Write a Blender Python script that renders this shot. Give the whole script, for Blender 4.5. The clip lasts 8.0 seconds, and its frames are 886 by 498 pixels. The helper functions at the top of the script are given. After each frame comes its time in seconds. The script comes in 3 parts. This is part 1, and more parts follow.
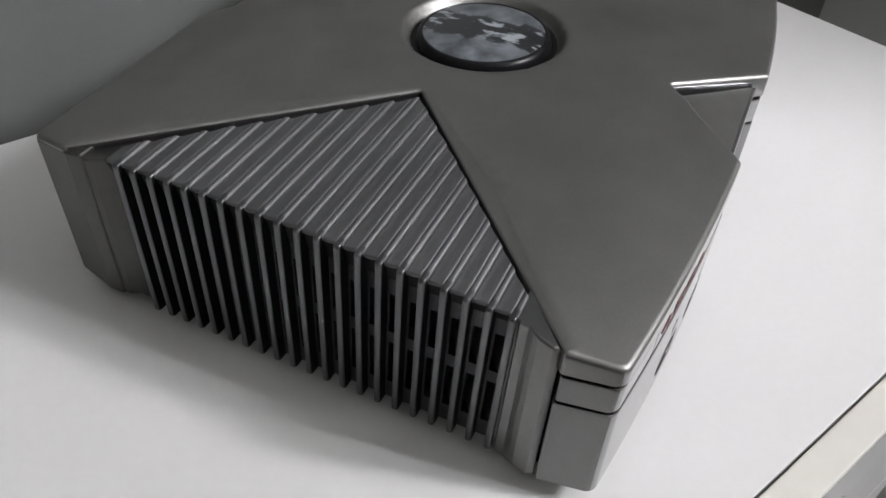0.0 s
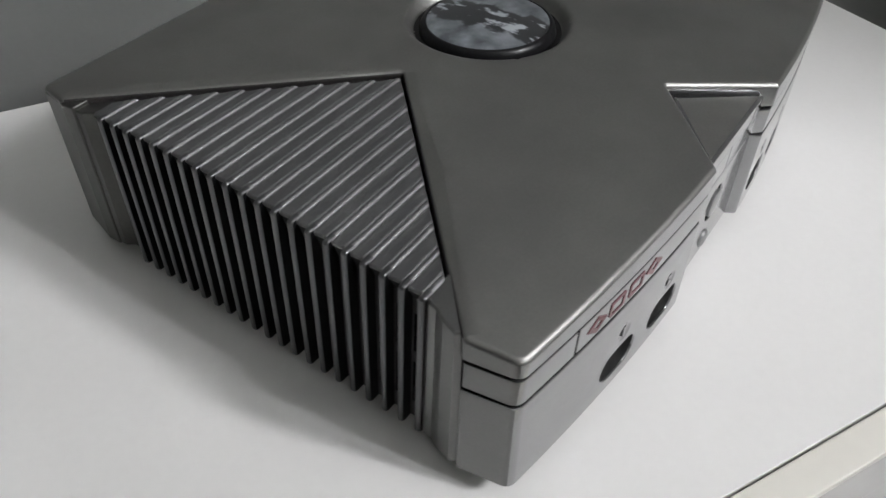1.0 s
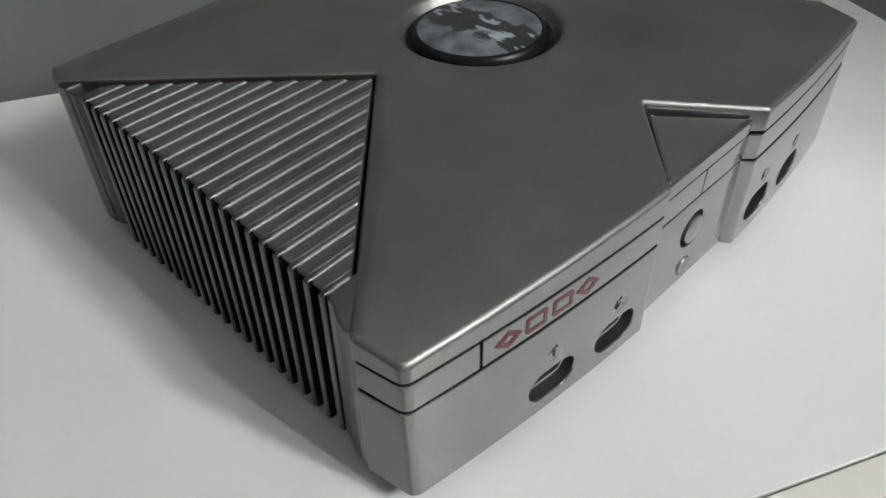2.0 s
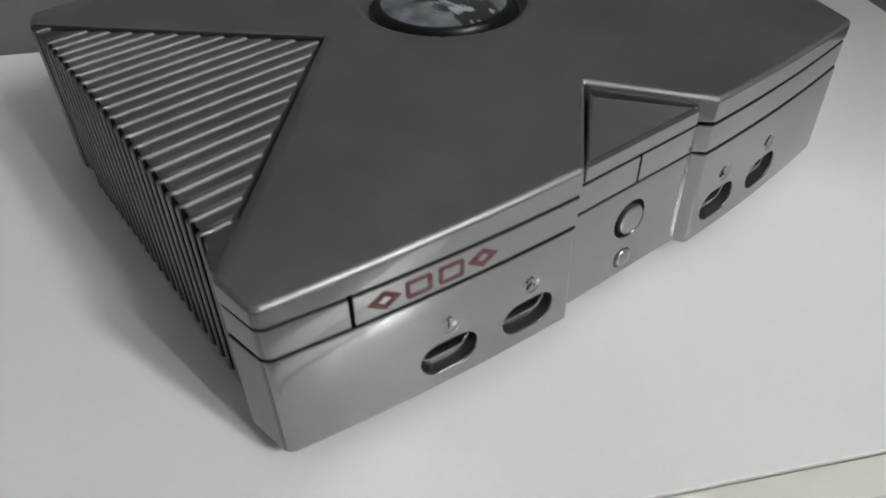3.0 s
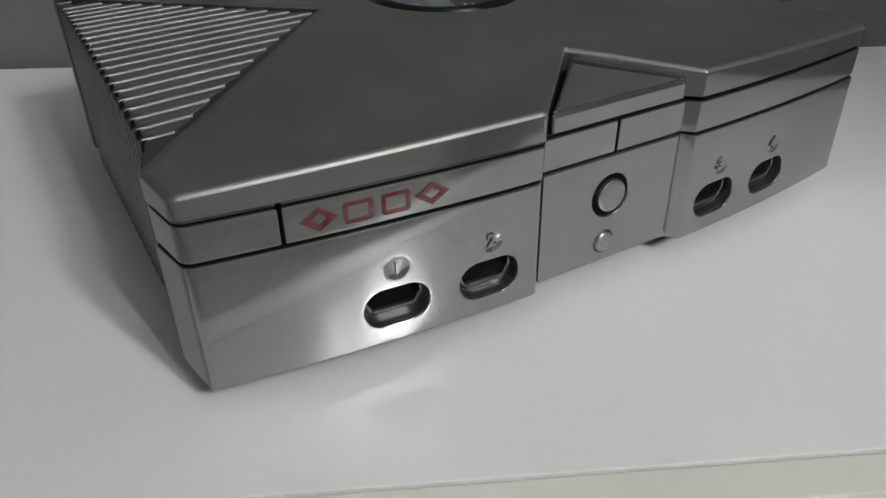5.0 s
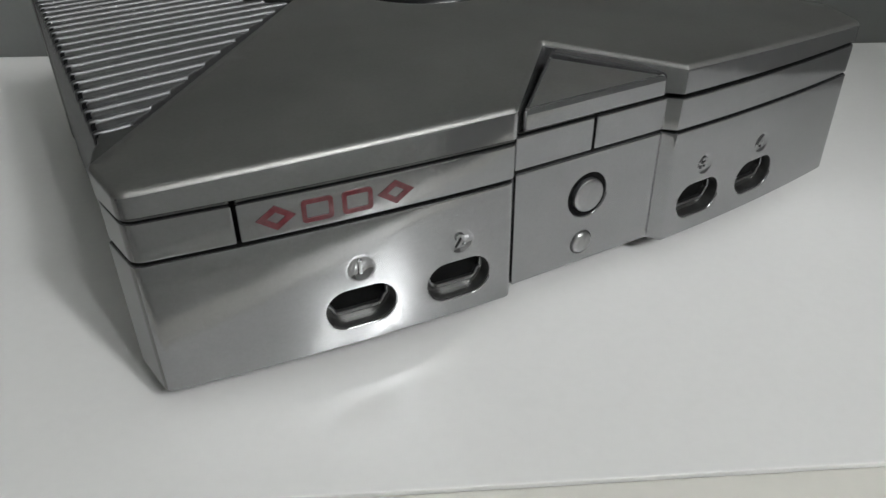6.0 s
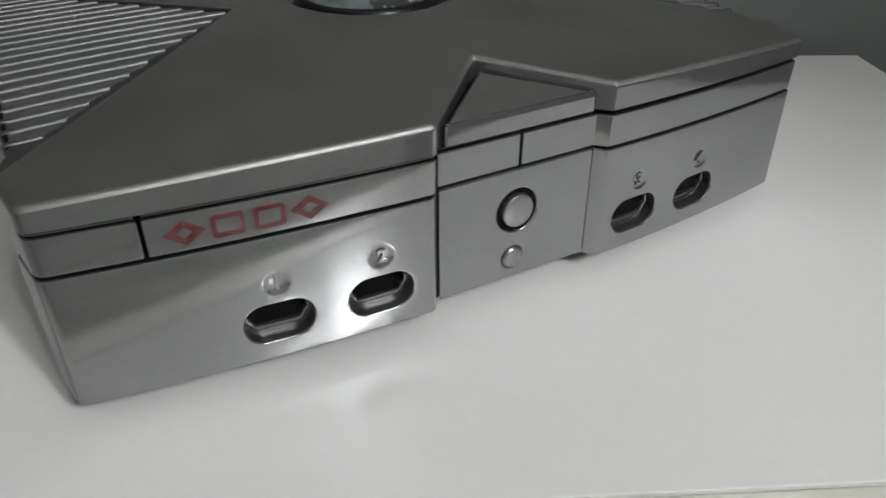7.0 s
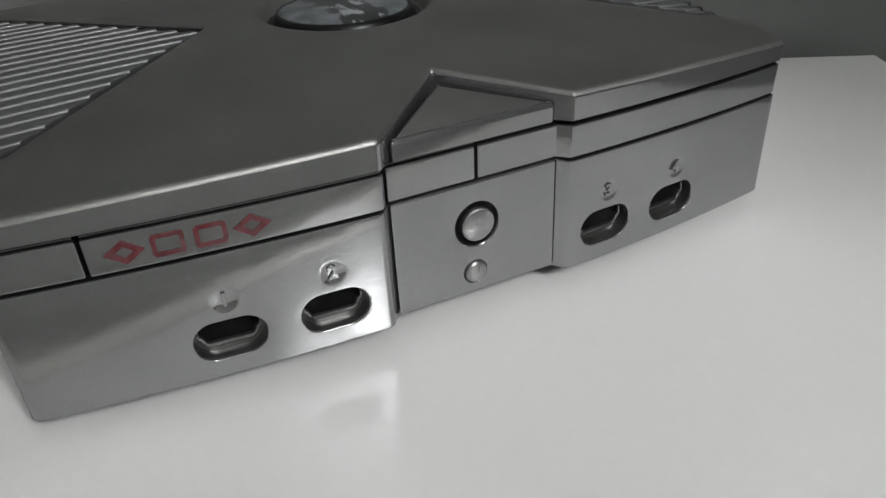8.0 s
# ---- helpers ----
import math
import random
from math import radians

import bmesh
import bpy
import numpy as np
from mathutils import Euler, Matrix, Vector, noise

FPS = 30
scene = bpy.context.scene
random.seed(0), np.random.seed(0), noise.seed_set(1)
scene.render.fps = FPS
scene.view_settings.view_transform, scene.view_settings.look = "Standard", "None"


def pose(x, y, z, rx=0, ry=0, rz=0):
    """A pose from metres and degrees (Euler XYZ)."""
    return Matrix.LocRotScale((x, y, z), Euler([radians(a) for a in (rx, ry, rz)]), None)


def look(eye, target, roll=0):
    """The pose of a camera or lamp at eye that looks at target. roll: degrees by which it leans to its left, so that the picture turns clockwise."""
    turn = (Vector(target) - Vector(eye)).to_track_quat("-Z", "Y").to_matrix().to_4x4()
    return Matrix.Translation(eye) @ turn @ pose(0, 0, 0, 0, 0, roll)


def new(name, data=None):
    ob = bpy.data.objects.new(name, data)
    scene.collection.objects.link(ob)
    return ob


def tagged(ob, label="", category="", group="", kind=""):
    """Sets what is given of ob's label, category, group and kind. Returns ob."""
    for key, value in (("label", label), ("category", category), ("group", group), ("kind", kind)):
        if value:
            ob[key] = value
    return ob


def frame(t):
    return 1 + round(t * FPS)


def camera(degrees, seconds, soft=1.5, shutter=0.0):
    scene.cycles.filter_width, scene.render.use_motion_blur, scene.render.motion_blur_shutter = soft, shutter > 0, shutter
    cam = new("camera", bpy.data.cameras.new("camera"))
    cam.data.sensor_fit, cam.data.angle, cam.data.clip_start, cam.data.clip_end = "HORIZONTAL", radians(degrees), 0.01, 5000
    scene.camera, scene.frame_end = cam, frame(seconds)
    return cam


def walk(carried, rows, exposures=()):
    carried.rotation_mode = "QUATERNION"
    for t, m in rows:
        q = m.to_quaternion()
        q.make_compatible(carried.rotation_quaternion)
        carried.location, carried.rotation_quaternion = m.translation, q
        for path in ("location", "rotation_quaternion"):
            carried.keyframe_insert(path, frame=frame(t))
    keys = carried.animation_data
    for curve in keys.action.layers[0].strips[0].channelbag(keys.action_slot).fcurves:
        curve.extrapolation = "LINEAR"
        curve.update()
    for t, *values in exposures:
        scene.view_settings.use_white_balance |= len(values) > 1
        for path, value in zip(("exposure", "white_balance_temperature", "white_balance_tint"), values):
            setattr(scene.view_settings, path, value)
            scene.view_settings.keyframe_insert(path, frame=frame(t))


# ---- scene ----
cam = camera(60.64, 8.0, 1.45, 0.5)
PATH = [
    (0, (-0.2979, 0.0051, 0.2509), (0.3666, 0.3083, -0.4321), 1.53),
    (0.5, (-0.2879, -0.0088, 0.2452), (0.3534, 0.3348, -0.4408), 1.00),
    (1, (-0.2734, -0.0471, 0.2468), (0.3205, 0.3775, -0.4366), -0.06),
    (1.5, (-0.2558, -0.0675, 0.2467), (0.3052, 0.4165, -0.4250), -0.38),
    (1.7, (-0.2477, -0.0785, 0.2441), (0.2989, 0.4283, -0.4226), -1.23),
    (2.8, (-0.2005, -0.1280, 0.2361), (0.2352, 0.4710, -0.4358), -2.91),
    (3, (-0.1951, -0.1374, 0.2258), (0.2495, 0.4707, -0.4318), -1.79),
    (3.5, (-0.2070, -0.1483, 0.1954), (0.2704, 0.5007, -0.3971), 0.73),
    (4, (-0.2039, -0.1582, 0.1790), (0.2573, 0.5221, -0.3905), -0.58),
    (4.5, (-0.1838, -0.1776, 0.1713), (0.2482, 0.5307, -0.3869), -1.81),
    (4.7, (-0.1805, -0.1778, 0.1723), (0.2504, 0.5485, -0.3632), -1.72),
    (5.8, (-0.1660, -0.1758, 0.1694), (0.2455, 0.5574, -0.3720), -1.03),
    (6, (-0.1616, -0.1773, 0.1696), (0.2483, 0.5553, -0.3738), -0.97),
    (6.5, (-0.1548, -0.1794, 0.1721), (0.2629, 0.5540, -0.3642), 0.47),
    (7, (-0.1381, -0.1865, 0.1727), (0.2742, 0.5455, -0.3696), -0.20),
    (7.5, (-0.1198, -0.1920, 0.1723), (0.2770, 0.5520, -0.3653), -1.51),
    (8, (-0.1082, -0.1984, 0.1721), (0.2490, 0.5702, -0.3587), -3.20),
]
walk(cam, [(t, look(eye, target, roll)) for t, eye, target, roll in PATH],
     [(0.0, 0.53, 6500, 14), (1.5, 0.32, 6550, 10), (3.0, 0.12, 6560, 8), (4.5, -0.16, 6590, 8), (6.0, 0.04, 6540, 8), (8.0, -0.02, 6560, 9)])

# ---- light ----
ROOM = radians(-26.2)                       # the room and the chest stand at this angle to the console
CU, SU = math.cos(ROOM), math.sin(ROOM)


def room(u, n, z):
    """A place from the room's own axes: u along the chest, n towards the wall behind it."""
    return Vector((CU * u - SU * n, SU * u + CU * n, z))


world = bpy.data.worlds.new("world")
scene.world = world
world.use_nodes = True
sky = world.node_tree.nodes.new("ShaderNodeTexSky")
sky.sky_type, sky.sun_disc = "NISHITA", False
sky.sun_elevation, sky.sun_rotation = radians(38), radians(200)
world.node_tree.nodes["Background"].inputs["Strength"].default_value = 0.1
world.node_tree.links.new(sky.outputs["Color"], world.node_tree.nodes["Background"].inputs["Color"])

WIN_N, WIN_U0, WIN_U1, WIN_Z0, WIN_Z1 = -1.30, 0.66, 1.20, 1.08, 1.70
lamp = bpy.data.lights.new("window_daylight", "AREA")
lamp.shape, lamp.size, lamp.size_y = "RECTANGLE", WIN_U1 - WIN_U0 - 0.04, WIN_Z1 - WIN_Z0 - 0.04
lamp.energy, lamp.color = 94.0, (0.968, 0.990, 1.01)
lamp_ob = new("window_daylight", lamp)
across, up = (WIN_U0 + WIN_U1) / 2, (WIN_Z0 + WIN_Z1) / 2
lamp_ob.matrix_world = look(room(across, WIN_N - 0.10, up), room(across, WIN_N + 1.0, up))


# ---- materials ----
def material(name, base, rough=0.5, metal=0.0, grain=0.0, scale=60.0, bump=0.0, blotch=0.0, blotch_scale=6.0,
             stretch=(1, 1, 1), rough_var=0.0, spec=0.5, coat=0.0, tint=None, wave=0.0, wave_scale=70.0):
    """A principled material whose colour, gloss and relief vary at two scales."""
    m = bpy.data.materials.new(name)
    m.use_nodes = True
    nt = m.node_tree
    b = nt.nodes["Principled BSDF"]
    b.inputs["Roughness"].default_value, b.inputs["Metallic"].default_value = rough, metal
    b.inputs["Specular IOR Level"].default_value, b.inputs["Coat Weight"].default_value = spec, coat
    b.inputs["Coat Roughness"].default_value = 0.08
    co = nt.nodes.new("ShaderNodeTexCoord")
    mp = nt.nodes.new("ShaderNodeMapping")
    mp.inputs["Scale"].default_value = stretch
    nt.links.new(co.outputs["Object"], mp.inputs["Vector"])
    fine, broad = nt.nodes.new("ShaderNodeTexNoise"), nt.nodes.new("ShaderNodeTexNoise")
    fine.inputs["Scale"].default_value, fine.inputs["Detail"].default_value = scale, 4
    broad.inputs["Scale"].default_value, broad.inputs["Detail"].default_value = blotch_scale, 3
    nt.links.new(mp.outputs[0], fine.inputs["Vector"])
    nt.links.new(co.outputs["Object"], broad.inputs["Vector"])
    a, c = nt.nodes.new("ShaderNodeMix"), nt.nodes.new("ShaderNodeMix")
    for mix, noise_node, amount, other in ((a, broad, blotch, tint or tuple(v * 0.45 for v in base)), (c, fine, grain, tuple(v * 0.4 for v in base))):
        mix.data_type = "RGBA"
        s = nt.nodes.new("ShaderNodeMapRange")
        s.inputs["From Min"].default_value, s.inputs["From Max"].default_value = 0.35, 0.7
        s.inputs["To Max"].default_value = amount
        nt.links.new(noise_node.outputs["Fac"], s.inputs["Value"])
        nt.links.new(s.outputs[0], mix.inputs["Factor"])
        mix.inputs["B"].default_value = (*other, 1)
    a.inputs["A"].default_value = (*base, 1)
    nt.links.new(a.outputs["Result"], c.inputs["A"])
    nt.links.new(c.outputs["Result"], b.inputs["Base Color"])
    if rough_var:
        s = nt.nodes.new("ShaderNodeMapRange")
        s.inputs["To Min"].default_value, s.inputs["To Max"].default_value = rough - rough_var, rough + rough_var
        nt.links.new(broad.outputs["Fac"], s.inputs["Value"])
        nt.links.new(s.outputs[0], b.inputs["Roughness"])
    if bump:
        n = nt.nodes.new("ShaderNodeBump")
        n.inputs["Strength"].default_value, n.inputs["Distance"].default_value = bump, 0.0004
        nt.links.new(fine.outputs["Fac"], n.inputs["Height"])
        nt.links.new(n.outputs[0], b.inputs["Normal"])
        if wave:
            slow, w = nt.nodes.new("ShaderNodeTexNoise"), nt.nodes.new("ShaderNodeBump")
            slow.inputs["Scale"].default_value, slow.inputs["Detail"].default_value = wave_scale, 2
            w.inputs["Strength"].default_value, w.inputs["Distance"].default_value = 1.0, wave
            nt.links.new(co.outputs["Object"], slow.inputs["Vector"])
            nt.links.new(slow.outputs["Fac"], w.inputs["Height"])
            nt.links.new(w.outputs[0], n.inputs["Normal"])
    return m


# one console paint, in brighter and darker tones by how each side is lit
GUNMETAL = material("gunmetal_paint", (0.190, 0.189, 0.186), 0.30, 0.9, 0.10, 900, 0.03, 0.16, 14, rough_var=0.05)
FRONT = material("lit_front_paint", (0.348, 0.347, 0.353), 0.11, 0.9, 0.10, 900, 0.015, 0.18, 16, rough_var=0.03, wave=0.00011)
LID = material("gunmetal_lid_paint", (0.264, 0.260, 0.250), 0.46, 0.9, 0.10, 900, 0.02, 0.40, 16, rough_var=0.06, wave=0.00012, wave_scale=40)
FINS = material("shaded_fin_paint", (0.135, 0.136, 0.140), 0.31, 0.9, 0.12, 800, 0.03, 0.2, 30, (0.2, 1, 1))
VENT = material("dark_grey_plastic", (0.050, 0.050, 0.052), 0.45, 0.6, 0.2, 300)
GROOVE = material("groove_shade_paint", (0.050, 0.047, 0.047), 0.42, 0.6, 0.2, 300)
REAR = material("darker_rear_paint", (0.092, 0.091, 0.086), 0.38, 0.85, 0.15, 700, 0.03, 0.25, 22, rough_var=0.05)
GAP = material("black_socket_and_gap_shade", (0.006, 0.006, 0.007), 0.5, 0.0, 0.2, 300, spec=0.15)
SEAM = material("dark_gap", (0.004, 0.004, 0.004), 0.8, 0.0, 0.2, 200, spec=0.1)
RING = material("black_satin_ring", (0.006, 0.006, 0.007), 0.34, 0.0, 0.2, 300, spec=0.25)
SMOKE = material("smoky_light_ring", (0.062, 0.063, 0.067), 0.40, 0.6, 0.2, 300)
SILVER = material("satin_silver_button", (0.36, 0.36, 0.36), 0.30, 0.9, 0.1, 600, 0.02)
RED = material("dark_red_paint", (0.118, 0.012, 0.019), 0.35, 0.1, 0.5, 500, 0.1, 0.45, 150, tint=(0.22, 0.16, 0.16))
INSET = material("light_airbrushed_paint", (0.33, 0.325, 0.312), 0.40, 0.9, 0.10, 900, 0.02, 0.24, 40, rough_var=0.06)
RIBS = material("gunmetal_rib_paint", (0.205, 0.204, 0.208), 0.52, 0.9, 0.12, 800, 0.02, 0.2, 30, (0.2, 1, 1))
CRUMB = material("grey_dirt", (0.10, 0.095, 0.09), 0.8, 0.0, 0.3, 400)
RUBBER = material("black_rubber", (0.02, 0.02, 0.02), 0.8, 0.0, 0.3, 400)
WHITE = material("white_laminate", (0.79, 0.785, 0.768), 0.15, 0.0, 0.03, 260, 0.01, 0.05, 5, rough_var=0.03, spec=0.48, tint=(0.72, 0.71, 0.685))
CREAM = material("cream_painted_edge", (0.74, 0.72, 0.66), 0.30, 0.0, 0.04, 150, 0.03, 0.08, 9, tint=(0.66, 0.63, 0.57))
WALL = material("grey_wall_paint", (0.122, 0.125, 0.119), 0.75, 0.0, 0.06, 350, 0.25, 0.12, 2.5, tint=(0.185, 0.188, 0.18))
CEILING = material("white_ceiling_paint", (0.88, 0.88, 0.87), 0.9, 0.0, 0.05, 200, 0.1, 0.05, 3)
FLOOR = material("pale_floor_tile", (0.80, 0.79, 0.765), 0.35, 0.0, 0.15, 60, 0.05, 0.25, 4)
LIGHT_WALL = material("pale_wall_paint", (0.36, 0.36, 0.352), 0.8, 0.0, 0.06, 350, 0.2, 0.08, 2.5)
PALE_WALL = material("off_white_wall_paint", (0.52, 0.52, 0.505), 0.8, 0.0, 0.06, 350, 0.2, 0.08, 2.5)
FRAME = material("white_window_paint", (0.80, 0.80, 0.79), 0.4, 0.0, 0.05, 90)


def disc_material():
    """A printed disc: pale blue-grey ground with a dark smudged band, under a clear coat."""
    m = bpy.data.materials.new("printed_disc")
    m.use_nodes = True
    nt = m.node_tree
    b = nt.nodes["Principled BSDF"]
    b.inputs["Roughness"].default_value, b.inputs["Coat Weight"].default_value = 0.35, 1.0
    b.inputs["Coat Roughness"].default_value, b.inputs["Metallic"].default_value = 0.12, 0.2
    co = nt.nodes.new("ShaderNodeTexCoord")
    turn = nt.nodes.new("ShaderNodeMapping")
    turn.inputs["Rotation"].default_value = (0, 0, radians(88))
    nt.links.new(co.outputs["Object"], turn.inputs["Vector"])
    warp = nt.nodes.new("ShaderNodeTexNoise")
    warp.inputs["Scale"].default_value, warp.inputs["Detail"].default_value = 85, 3
    nt.links.new(turn.outputs[0], warp.inputs["Vector"])
    sep = nt.nodes.new("ShaderNodeSeparateXYZ")
    nt.links.new(turn.outputs[0], sep.inputs[0])
    far = nt.nodes.new("ShaderNodeMath")
    far.operation = "ABSOLUTE"
    nt.links.new(sep.outputs["Y"], far.inputs[0])
    wob = nt.nodes.new("ShaderNodeMath")
    wob.operation, wob.inputs[1].default_value, wob.inputs[2].default_value = "MULTIPLY_ADD", 0.018, -0.009
    nt.links.new(warp.outputs["Fac"], wob.inputs[0])
    add = nt.nodes.new("ShaderNodeMath")
    nt.links.new(far.outputs[0], add.inputs[0])
    nt.links.new(wob.outputs[0], add.inputs[1])
    band = nt.nodes.new("ShaderNodeMapRange")
    band.inputs["From Min"].default_value, band.inputs["From Max"].default_value = 0.0098, 0.0116
    nt.links.new(add.outputs[0], band.inputs["Value"])
    flecks = nt.nodes.new("ShaderNodeTexNoise")
    flecks.inputs["Scale"].default_value, flecks.inputs["Detail"].default_value = 190, 4
    drawn = nt.nodes.new("ShaderNodeMapping")
    drawn.inputs["Scale"].default_value = (0.5, 1.1, 1)
    nt.links.new(turn.outputs[0], drawn.inputs["Vector"])
    nt.links.new(drawn.outputs[0], flecks.inputs["Vector"])
    dark, pale, both = nt.nodes.new("ShaderNodeValToRGB"), nt.nodes.new("ShaderNodeValToRGB"), nt.nodes.new("ShaderNodeMix")
    dark.color_ramp.elements[0].position, dark.color_ramp.elements[1].position = 0.56, 0.64
    dark.color_ramp.elements[0].color, dark.color_ramp.elements[1].color = (0.010, 0.012, 0.015, 1), (0.40, 0.43, 0.46, 1)
    pale.color_ramp.elements[0].position, pale.color_ramp.elements[1].position = 0.35, 0.7
    pale.color_ramp.elements[0].color, pale.color_ramp.elements[1].color = (0.055, 0.065, 0.075, 1), (0.24, 0.26, 0.28, 1)
    nt.links.new(flecks.outputs["Fac"], dark.inputs[0])
    nt.links.new(warp.outputs["Fac"], pale.inputs[0])
    both.data_type = "RGBA"
    nt.links.new(band.outputs[0], both.inputs["Factor"])
    nt.links.new(dark.outputs[0], both.inputs["A"])
    nt.links.new(pale.outputs[0], both.inputs["B"])
    nt.links.new(both.outputs["Result"], b.inputs["Base Color"])
    return m


PRINT = disc_material()


def glass_material():
    m = bpy.data.materials.new("window_glass")
    m.use_nodes = True
    b = m.node_tree.nodes["Principled BSDF"]
    b.inputs["Transmission Weight"].default_value, b.inputs["Roughness"].default_value, b.inputs["IOR"].default_value = 1.0, 0.0, 1.45
    return m


GLASS = glass_material()


# ---- mesh helpers ----
def weigh_normals(me, least):
    """Large faces stay flat up to their rounded rims: normals weighted by area."""
    count = len(me.polygons)
    normals, areas = np.empty(count * 3), np.empty(count)
    me.polygons.foreach_get("normal", normals)
    me.polygons.foreach_get("area", areas)
    normals = normals.reshape(-1, 3)
    owner, around = [0] * len(me.loops), [[] for _ in me.vertices]
    for p in me.polygons:
        for li, vi in zip(p.loop_indices, p.vertices):
            owner[li] = p.index
            around[vi].append(p.index)
    out = []
    for loop in me.loops:
        near = around[loop.vertex_index]
        mine = normals[owner[loop.index]]
        ns = normals[near]
        total = ((ns @ mine > least) * areas[near]) @ ns
        size = math.sqrt(total @ total)
        out.append(tuple(total / size) if size > 1e-14 else tuple(mine))
    me.normals_split_custom_set(out)


def part(name, bm, mat, parent=None, label="", angle=32):
    """Links a bmesh as one mesh object, under a thing or a part."""
    bmesh.ops.remove_doubles(bm, verts=bm.verts, dist=1e-6)
    bmesh.ops.recalc_face_normals(bm, faces=bm.faces)
    me = bpy.data.meshes.new(name)
    bm.to_mesh(me)
    bm.free()
    me.polygons.foreach_set("use_smooth", [True] * len(me.polygons))
    me.set_sharp_from_angle(angle=radians(angle))
    weigh_normals(me, math.cos(radians(angle)))
    me.materials.append(mat)
    ob = new(name, me)
    if parent:
        ob.parent = parent
    if label:
        tagged(ob, label)
    return ob


def rounded(corners, n=5):
    """A plan outline from corners (x, y, radius)."""
    out, k = [], len(corners)
    for i, (x, y, r) in enumerate(corners):
        p, a, b = Vector((x, y)), Vector(corners[i - 1][:2]), Vector(corners[(i + 1) % k][:2])
        if r <= 0:
            out.append((x, y))
            continue
        da, db = (a - p).normalized(), (b - p).normalized()
        half = da.angle(db) / 2
        d = r / math.tan(half)
        c = p + (da + db).normalized() * (r / math.sin(half))
        s, e = p + da * d - c, p + db * d - c
        sweep = s.angle_signed(e)
        for j in range(n + 1):
            t = -sweep * j / n
            out.append((c.x + s.x * math.cos(t) - s.y * math.sin(t), c.y + s.x * math.sin(t) + s.y * math.cos(t)))
    return out


def inset(pts, d):
    """A closed counter-clockwise outline moved inwards by d."""
    out, k = [], len(pts)
    for i in range(k):
        a, p, b = Vector(pts[i - 1]), Vector(pts[i]), Vector(pts[(i + 1) % k])
        e, f = (p - a).normalized(), (b - p).normalized()
        n1, n2 = Vector((-e.y, e.x)), Vector((-f.y, f.x))
        m = n1 + n2
        m /= max(0.25, m.length_squared / 2)
        out.append((p.x + m.x * d, p.y + m.y * d))
    return out


def inside(p, poly):
    hit, j = False, len(poly) - 1
    for i in range(len(poly)):
        (xi, yi), (xj, yj) = poly[i], poly[j]
        if (yi > p[1]) != (yj > p[1]) and p[0] < (xj - xi) * (p[1] - yi) / (yj - yi) + xi:
            hit = not hit
        j = i
    return hit


def clear_of(p, poly, gap):
    v = Vector(p)
    for i in range(len(poly)):
        a, b = Vector(poly[i - 1]), Vector(poly[i])
        ab = b - a
        t = max(0.0, min(1.0, (v - a).dot(ab) / max(1e-12, ab.length_squared)))
        if (a + ab * t - v).length < gap:
            return False
    return True


def tessellate(loop, holes=(), extra=()):
    """Triangles that fill a loop, but for its holes: the points and the index triples."""
    from mathutils.geometry import delaunay_2d_cdt
    pts, edges = [], []
    for lp in (loop, *holes):
        o = len(pts)
        pts += [Vector(p) for p in lp]
        edges += [(o + i, o + (i + 1) % len(lp)) for i in range(len(lp))]
    pts += [Vector(p) for p in extra]
    vs, _, fs, *_ = delaunay_2d_cdt(pts, edges, [], 0, 1e-7)
    keep = []
    for f in fs:
        c = sum((vs[i] for i in f), Vector((0, 0))) / len(f)
        if inside(c, loop) and not any(inside(c, h) for h in holes):
            keep.append(tuple(f))
    return vs, keep


def shell(outline, zfun, z0, bevel=0.002, grid=0.006, extra=(), steps=4, foot=0.0004):
    """A solid on a plan outline whose top follows zfun with a rounded rim; its side goes down to z0."""
    bm = bmesh.new()
    rings = [(inset(outline, foot), [z0] * len(outline)), (outline, [z0 + foot] * len(outline))]
    for k in range(steps + 1):
        th = math.pi / 2 * k / steps
        ring = inset(outline, bevel * (1 - math.cos(th))) if k else outline
        rings.append((ring, [zfun(*p) - bevel * (1 - math.sin(th)) for p in ring]))
    made = [[bm.verts.new((x, y, z)) for (x, y), z in zip(r, zs)] for r, zs in rings]
    k = len(outline)
    for a, b in zip(made, made[1:]):
        for i in range(k):
            bm.faces.new((a[i], a[(i + 1) % k], b[(i + 1) % k], b[i]))
    top = rings[-1][0]
    xs, ys = [p[0] for p in top], [p[1] for p in top]
    pts = [(x, y) for x in np.arange(min(xs) + grid / 2, max(xs), grid) for y in np.arange(min(ys) + grid / 2, max(ys), grid)]
    pts = [p for p in [*pts, *extra] if inside(p, top) and clear_of(p, top, grid * 0.35)]
    vs, fs = tessellate(top, extra=pts)
    vv = [bm.verts.new((v.x, v.y, zfun(v.x, v.y))) for v in vs]
    for f in fs:
        bm.faces.new([vv[i] for i in f])
    bm.faces.new(list(reversed(made[0])))
    return bm


def prism(outline, z0, z1, bevel=0.0008):
    """An upright solid on a plan outline with small rounded rims."""
    bm = bmesh.new()
    rows = [(bevel, z0), (bevel * 0.3, z0 + bevel * 0.3), (0, z0 + bevel), (0, z1 - bevel), (bevel * 0.3, z1 - bevel * 0.3), (bevel, z1)]
    made = [[bm.verts.new((x, y, z)) for x, y in (inset(outline, d) if d else outline)] for d, z in rows]
    k = len(outline)
    for a, b in zip(made, made[1:]):
        for i in range(k):
            bm.faces.new((a[i], a[(i + 1) % k], b[(i + 1) % k], b[i]))
    bm.faces.new(list(reversed(made[0])))
    bm.faces.new(made[-1])
    return bm


